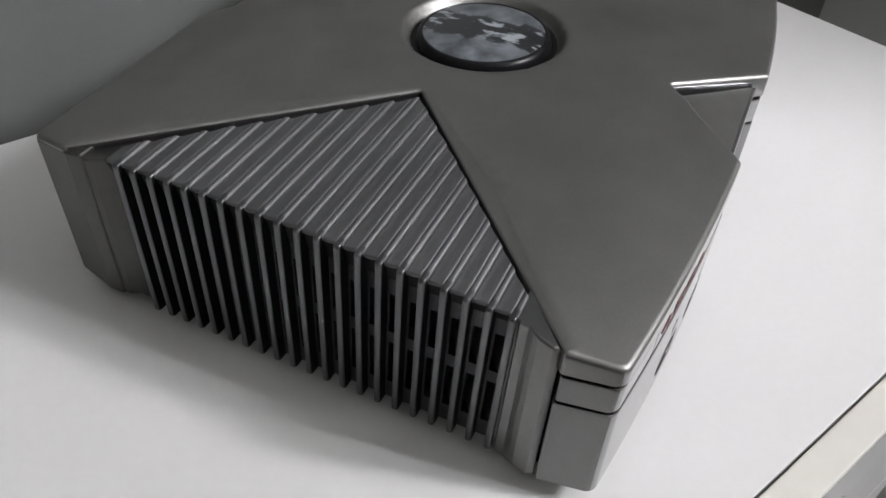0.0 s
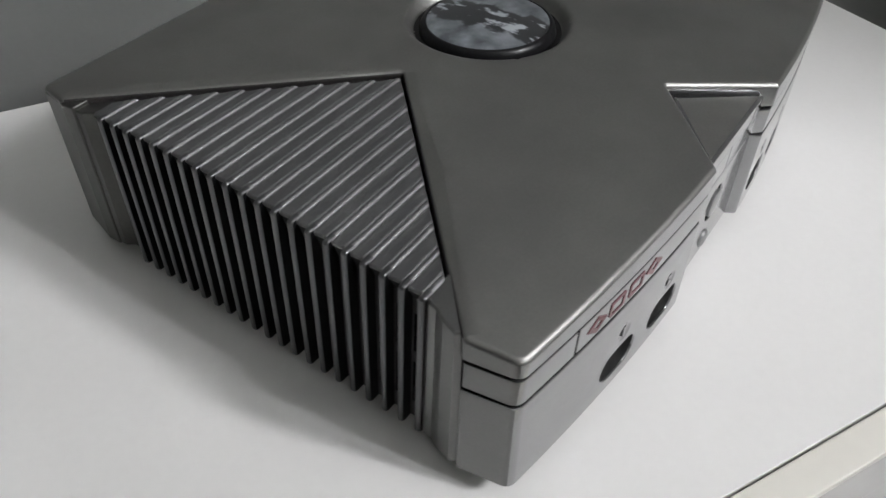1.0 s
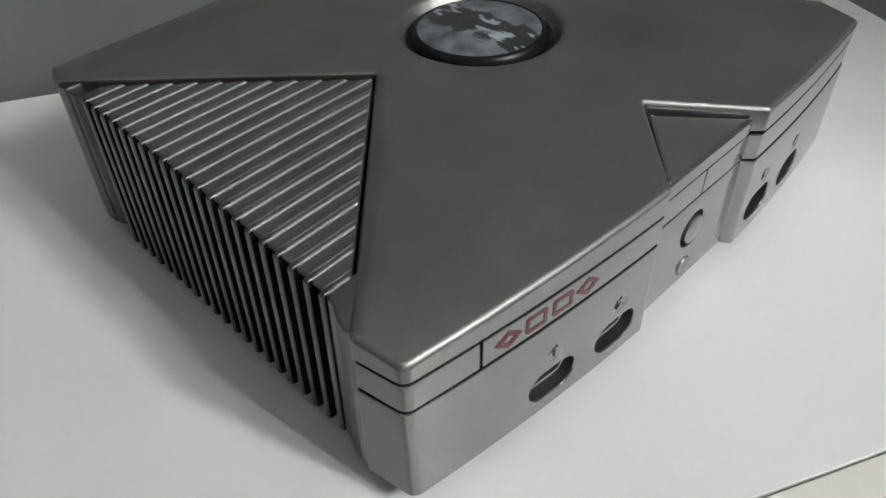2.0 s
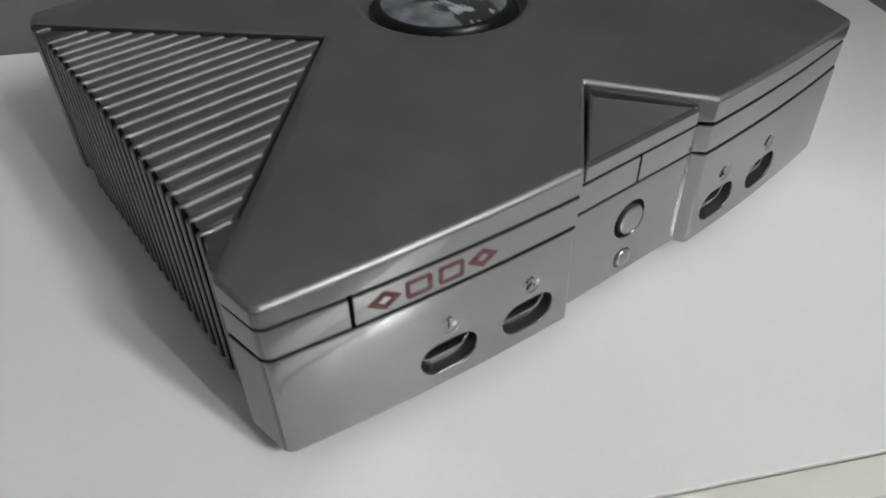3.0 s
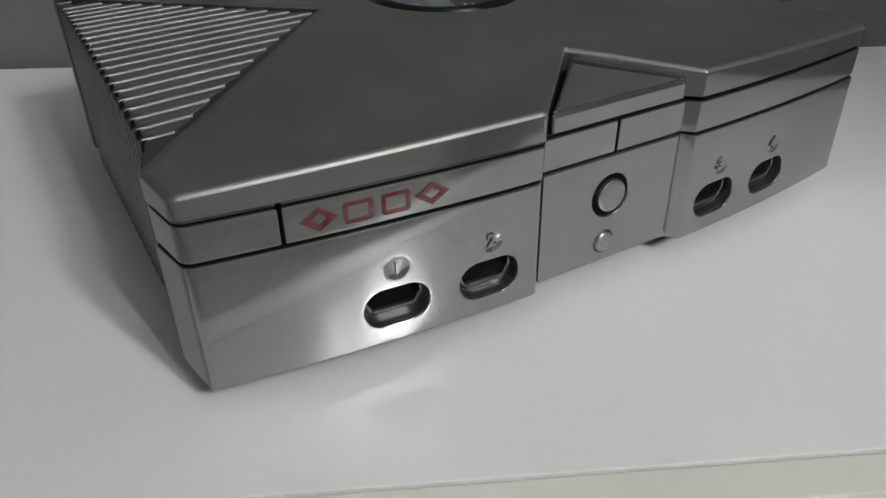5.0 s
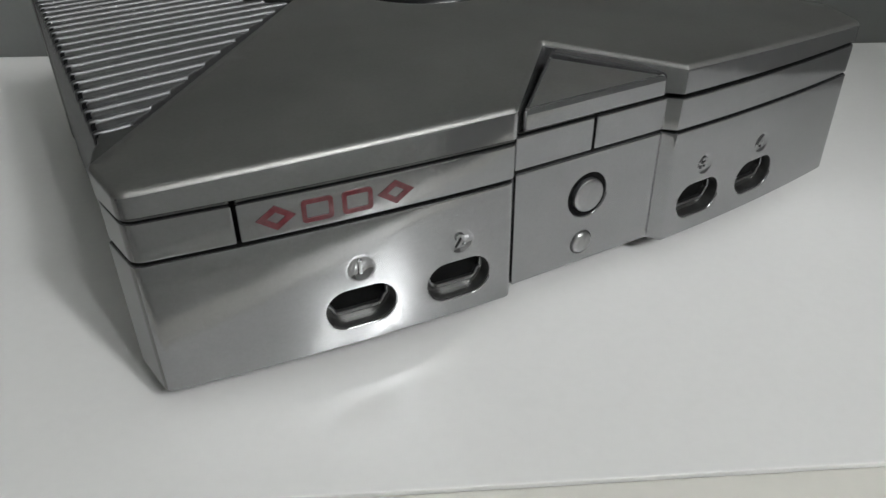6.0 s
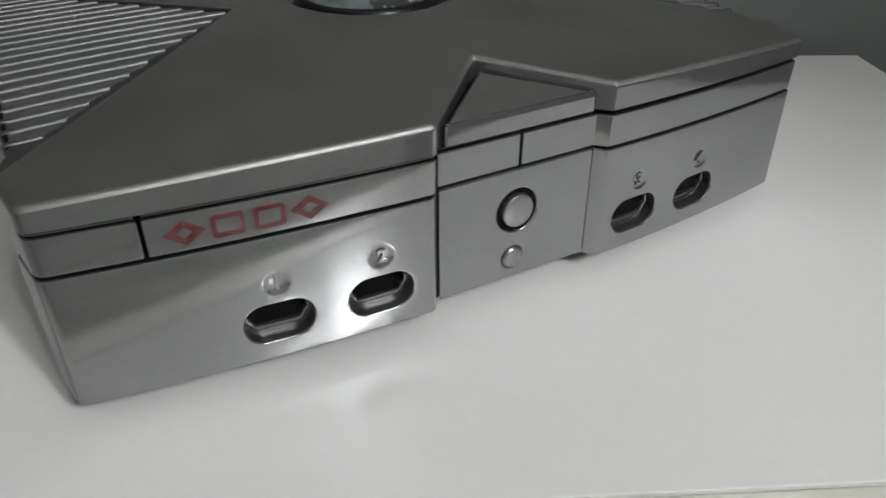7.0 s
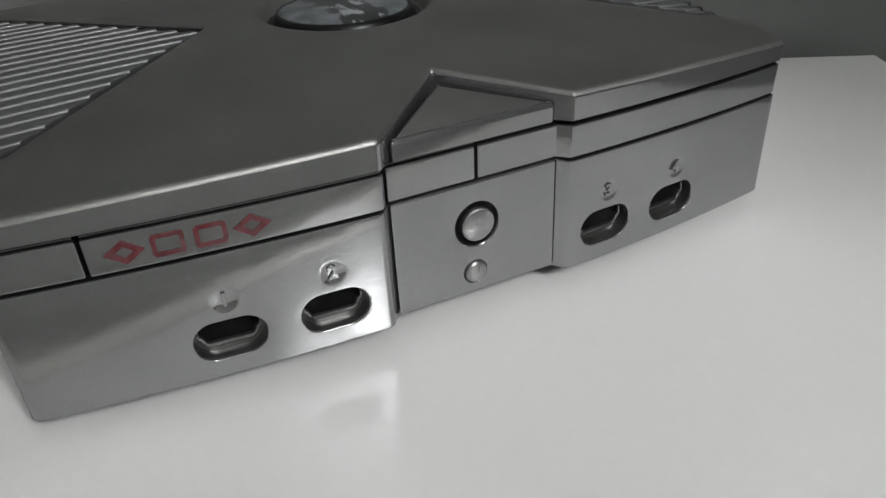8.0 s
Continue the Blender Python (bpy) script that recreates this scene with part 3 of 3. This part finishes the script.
power = part("power_button", turned_on([(0.0044, -0.0012), (0.0044, 0.0006), (0.0041, 0.0012), (0.0034, 0.0017), (0.0020, 0.0020), (0, 0.0021)], CS - 0.0012, PWZ, -0.0006, 32), SILVER, centre, "small round silver button")
part("power_mark", laid_on(flat([(-0.00028, -0.0002), (0.00028, -0.0002), (0.00028, 0.0021), (-0.00028, 0.0021)], 0.0004, 0.0001), centre_track, CS - 0.0002, PWZ, 0.00115), SILVER, power)
part("power_mark", turned_on([(0.0013, 0), (0.0013, 0.0003), (0.0018, 0.0003), (0.0018, 0)], CS - 0.0020, PWZ - 0.0002, 0.00105, 24), SILVER, power)

# worn red shapes on the tray door
tray_track = Track([p[:2] for p in along(-0.1300, -0.0360, 16)])


def frame_shape(w, h, t, pointed=False):
    bm = bmesh.new()
    if pointed:
        k = 1 - t * 1.5 / h
        o = [(-w, 0), (0, -h), (w, 0), (0, h)]
        i = [(x * k, y * k) for x, y in o]
    else:
        o, i = rounded([(-w, -h, 0.0012), (w, -h, 0.0012), (w, h, 0.0012), (-w, h, 0.0012)], 3), rounded([(-w + t, -h + t, 0.0005), (w - t, -h + t, 0.0005), (w - t, h - t, 0.0005), (-w + t, h - t, 0.0005)], 3)
    rows = [[bm.verts.new((x, y, z)) for x, y in lp] for lp, z in ((o, 0), (o, 0.0003), (i, 0.0003), (i, 0))]
    for a, b in zip(rows, rows[1:]):
        for k in range(len(o)):
            bm.faces.new((a[k], a[(k + 1) % len(o)], b[(k + 1) % len(o)], b[k]))
    return bm


for k, x in enumerate((-0.1125, -0.1005, -0.0885, -0.0765)):
    plain = frame_shape(0.0058, 0.0040, 0.0014, True) if k in (0, 3) else frame_shape(0.0047, 0.0037, 0.0014)
    part("red_shape", laid_on(plain, tray_track, tray_track.at_x(x), 0.0616, -0.00005), RED, tray, "worn dark red painted shape")

# round badge in the dish of the lid
badge = part("badge_ring", lathe([(0.0316, -0.0040), (0.0313, -0.0020), (0.0310, -0.0008), (0.0306, 0.0006), (0.0299, 0.0018), (0.0289, 0.0025), (0.0282, 0.0026), (0.0278, 0.0020)], 0, BADGE_Y, 0.0858, 96), RING, console, "satin black badge ring with sloping sides")
disc = part("badge_disc", lathe([(0.0280, 0), (0.0262, 0.0005), (0.0200, 0.0012), (0.0100, 0.0017), (0, 0.0018)], 0, 0, 0, 96), PRINT, badge, "printed disc with a dark smudged pattern under gloss")
disc.matrix_basis = pose(0, BADGE_Y, 0.0881)

# the ribbed sides
FIN_Y, PITCH, FINS_N = 0.0488, 0.00768, 21


def side(sign, tip, edge):
    """One ribbed side: its bed with slots, the end pieces and the fins. edge: how far out the fins reach."""
    w = edge / 0.151
    bed_x, lip = edge - 0.0050, edge - 0.0022
    t = abs(tip[0])
    a, b = MIDY - (bed_x - t) + 0.0014, MIDY + (bed_x - t) * 1.094 - 0.0014
    ccw = lambda pts: pts if sign < 0 else [(-x, y) for x, y in reversed(pts)]
    pts = [(-bed_x + 0.02, b - 0.0005), (-bed_x, b - 0.0005), (-bed_x, a + 0.0005), (-bed_x + 0.02, a + 0.0005)]
    track = Track(pts if sign < 0 else [(-x, y) for x, y in reversed(pts)])
    holes = []
    for i in range(FINS_N - 1):
        y = FIN_Y + PITCH * (i + 0.5)
        s = 0.02 + ((b - 0.0005 - y) if sign < 0 else (y - a - 0.0005))
        for z0, z1 in ((0.0465, 0.0660), (0.0170, 0.0405)):
            holes.append(([(s - 0.0017, z0), (s + 0.0017, z0), (s + 0.0017, z1), (s - 0.0017, z1)], 0.0030, 0.0001,
                          [(s - 0.0016, z0 + 0.0001), (s + 0.0016, z0 + 0.0001), (s + 0.0016, z1 - 0.0001), (s - 0.0016, z1 - 0.0001)]))
    part("vent_wall", faced(track, 0.0072, 0.0740, holes, 0.0005), VENT, console, "dark inner side wall with narrow vent slots")
    bx = [(-bed_x + 0.0052, a + 0.004), (-bed_x + 0.0052, b - 0.004), (-bed_x + 0.011, b - 0.012), (-bed_x + 0.011, a + 0.012)]
    part("vent_dark", prism(bx[::-1] if sign < 0 else [(-x, y) for x, y in bx], 0.009, 0.0735, 0.0004), SEAM, console)
    # end pieces beside the corner blocks
    for far in (False, True)[:1 if sign < 0 else 2]:
        cap = [(-0.1400 * w, 0.0400), (-bed_x + 0.0120, 0.0481), (-bed_x - 0.0032, 0.0494), (-bed_x - 0.0034, 0.0468), (-bed_x - 0.0040, 0.0463),
               (-bed_x - 0.0043, 0.0434), (-bed_x - 0.0057, 0.0412), (-0.1527 * w, 0.0392), (-0.1541 * w, 0.0340), (-0.1526 * w, 0.0316)]
        if far:
            cap = [(x + 0.0022, 0.2545 - y) for x, y in reversed(cap)]
        cap = rounded([(x, y, 0.0004) for x, y in cap], 3)
        part("end_piece", shell(ccw(cap), lambda x, y, d=(0.0034 if far else 0.0016): lid_z(x, y) - d, 0.0100 if far else 0.0072, 0.0010, 0.004), GUNMETAL, console)
    # each rib: a toothed slab across the top, steep to the front, and an upright fin down the side
    R = 0.0012
    tooth = [(-0.00145, -0.0019), *[(-0.00025 - R * math.cos(math.pi / 2 * k / 6), -R + R * math.sin(math.pi / 2 * k / 6)) for k in range(7)],
             (0.00025, -0.00012), (0.00055, -0.00050), (0.0008, -0.00062), (0.0010, -0.00050), (0.00125, -0.00036), (0.0016, -0.00034), (0.0028, -0.0007), (0.0044, -0.0011), (PITCH - 0.0024, -0.00122),
             (PITCH - 0.0020, -0.00112), (PITCH - 0.00165, -0.00125), (PITCH - 0.00147, -0.0019)]
    for i in range(FINS_N):
        y0 = FIN_Y + PITCH * i
        bm, grid = bmesh.new(), []
        for v, hgt in tooth:
            hgt *= 0.78
            y = min(y0 + v, b + 0.006)
            xin = min(t + (0.0029 if sign < 0 else 0.0019) + (MIDY - y if y < MIDY else (y - MIDY) / 1.094), lip - 0.002)
            base = lambda x: lid_z(x, y) - 0.0009 + hgt
            row = [(xin, base(xin) - 0.006), (xin, base(xin) - 0.0003), (xin + 0.0003, base(xin))]
            for f in (0.3, 0.6, 0.9):
                row.append((xin + (lip - 0.0010 - xin) * f, base(xin + (lip - 0.0010 - xin) * f)))
            for k in range(4):
                th = math.pi / 2 * k / 3
                row.append((lip - 0.0010 + 0.0010 * math.sin(th), base(lip - 0.0010) - 0.0010 * (1 - math.cos(th))))
            row.append((lip - 0.0006, base(lip) - 0.0020))
            row.append((lip - 0.0028, 0.0735))
            grid.append([bm.verts.new((sign * x, y, z)) for x, z in row])
        for p, q in zip(grid, grid[1:]):
            for k in range(len(p) - 1):
                bm.faces.new((p[k], p[k + 1], q[k + 1], q[k]))
        bm.faces.new([r[-1] for r in grid] + [r[0] for r in reversed(grid)])
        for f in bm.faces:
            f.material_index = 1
            # the slab's outer end under the lip is painted black, for the shade there
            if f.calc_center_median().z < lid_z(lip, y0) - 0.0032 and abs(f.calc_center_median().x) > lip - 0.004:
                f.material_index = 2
        rz = lambda x: lid_z(x, y0) - 0.0009
        line = [(lip - 0.0062, rz(lip) - 0.0030), (lip - 0.0048, rz(lip - 0.0048) - 0.0003), (lip - 0.0014, rz(lip - 0.0014) + 0.00005)]
        for k in range(6):
            th = math.pi / 2 * k / 5
            line.append((edge - 0.0016 + 0.0016 * math.sin(th), rz(edge - 0.002) - 0.0016 + 0.0016 * math.cos(th)))
        for k in range(5):
            th = math.pi / 2 * k / 4
            line.append((edge - 0.0022 + 0.0022 * math.cos(th), 0.0085 - 0.0022 * math.sin(th)))
        line += [(bed_x - 0.001, 0.0063), (bed_x - 0.001, rz(bed_x) - 0.006)]
        loop = line[::-1]
        rows = []
        for d, q in ((0.0008, -0.00130), (0.00045, -0.00122), (0.0002, -0.00100), (0, -0.0005), (0, 0.0004), (0.0002, 0.0009), (0.0006, 0.00112)):
            lp = inset(loop, d) if d else loop
            rows.append([bm.verts.new((sign * x, y0 + q, z)) for x, z in lp])
        for p, q in zip(rows, rows[1:]):
            for k in range(len(loop)):
                bm.faces.new((p[k], p[(k + 1) % len(loop)], q[(k + 1) % len(loop)], q[k]))
        # the fin's flanks are painted black, for the shade between the fins
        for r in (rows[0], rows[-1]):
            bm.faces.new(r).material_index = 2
        # the upright fin has a darker copy of the rib paint, for its shade
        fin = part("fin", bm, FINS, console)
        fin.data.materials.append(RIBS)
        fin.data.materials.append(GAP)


side(-1, TL, 0.1510)
side(1, TR, 0.1430)

# rear corner blocks, back and underside

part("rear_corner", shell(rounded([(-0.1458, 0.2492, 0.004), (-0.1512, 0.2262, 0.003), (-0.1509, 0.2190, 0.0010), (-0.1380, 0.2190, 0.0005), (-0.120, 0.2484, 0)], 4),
                          lambda x, y: lid_z(x, y) - 0.0018, 0.0100, 0.0010, 0.003), REAR, console, "plain rear corner, darker than the front")
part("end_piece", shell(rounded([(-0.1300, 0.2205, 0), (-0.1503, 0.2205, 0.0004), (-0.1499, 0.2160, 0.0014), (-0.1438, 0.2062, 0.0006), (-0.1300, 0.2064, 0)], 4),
                        lambda x, y: lid_z(x, y) - 0.0036, 0.0101, 0.0008, 0.003), REAR, console)
part("rear_corner", prism(rounded([(XR - 0.0045, 0.2474, 0.004), (0.115, 0.2474, 0), (XR - 0.008, 0.2130, 0.001), (XR + 0.0006, 0.2170, 0.002)], 4), 0.0100, 0.0690, 0.001), GUNMETAL, console)
part("back_wall", prism([(-0.122, 0.2400), (0.118, 0.2400), (0.118, 0.2490), (0.033, 0.2580), (-0.033, 0.2580), (-0.122, 0.2494)], 0.0100, 0.0690, 0.001), GUNMETAL, console)
for x in (-0.118, 0.112):
    for y in (0.034, 0.222):
        part("foot", lathe([(0, 0), (0.0085, 0), (0.0095, 0.001), (0.0095, 0.008), (0, 0.008)], x, y, 0.0002, 24), RUBBER, console, "round black rubber foot")

# the shade in the grooves beside the ribs, painted on the lid's steep edges
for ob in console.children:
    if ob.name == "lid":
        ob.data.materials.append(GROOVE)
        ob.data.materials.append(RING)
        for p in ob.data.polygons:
            # the dish floor round the badge is painted black for the gap's shade
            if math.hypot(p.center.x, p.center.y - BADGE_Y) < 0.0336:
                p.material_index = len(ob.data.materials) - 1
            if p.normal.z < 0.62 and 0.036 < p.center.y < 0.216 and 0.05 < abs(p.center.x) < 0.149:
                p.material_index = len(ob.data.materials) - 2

# the level faces down in the joints take the dark gap colour
for ob in console.children:
    if ob.name.startswith(("front_face", "band", "disc_tray_door", "button_panel", "lid", "front_inset")):
        ob.data.materials.append(SEAM)
        for p in ob.data.polygons:
            if abs(p.normal.z) > 0.95 and 0.050 < p.center.z < 0.0700:
                p.material_index = len(ob.data.materials) - 1

# the lit tone ends at the left corner: the short side is painted shaded
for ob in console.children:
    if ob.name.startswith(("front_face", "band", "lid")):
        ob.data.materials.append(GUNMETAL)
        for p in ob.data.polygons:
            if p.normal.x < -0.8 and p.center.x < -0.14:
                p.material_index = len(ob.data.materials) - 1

# small faults of the moulding: the right side sags, the ribbed left side rakes back towards its foot
for ob in console.children_recursive:
    if ob.type == "MESH" and ob.name != "badge_disc" and not ob.name.startswith("foot"):
        for v in ob.data.vertices:
            if v.co.x > 0.0355:
                v.co.z -= 0.0015 * (v.co.x - 0.0355) / 0.108 * max(0.0, v.co.z - 0.01) / 0.058
            elif v.co.x < -0.130:
                v.co.y += 0.0040 * min(1.0, max(0.0, (v.co.y - 0.015) / 0.035)) * max(0.0, 0.082 - v.co.z) / 0.074

# the band's pieces lean in a little towards their foot
for ob in console.children:
    if ob.name.startswith(("band", "disc_tray_door")):
        for v in (v for o in (ob, *ob.children) for v in o.data.vertices):
            if v.co.y < 0.018:
                v.co.y += (ST - v.co.z) * 0.018

# two specks of dirt on the chest's top
for x, y, r in ((-0.1980, 0.0000, 0.00030), (-0.1968, -0.0022, 0.00035)):
    bm = bmesh.new()
    bmesh.ops.create_icosphere(bm, subdivisions=2, radius=r)
    for v in bm.verts:
        v.co.z = max(v.co.z, -0.4 * r) * 0.8 + 0.32 * r
        v.co.x *= 1.25 + 0.3 * math.sin(v.co.y / r * 3)
        v.co += Vector((x, y, 0))
    tagged(part("crumb", bm, CRUMB), "tiny grey speck of dirt on the white top", "crumb", group="specks on the chest top")
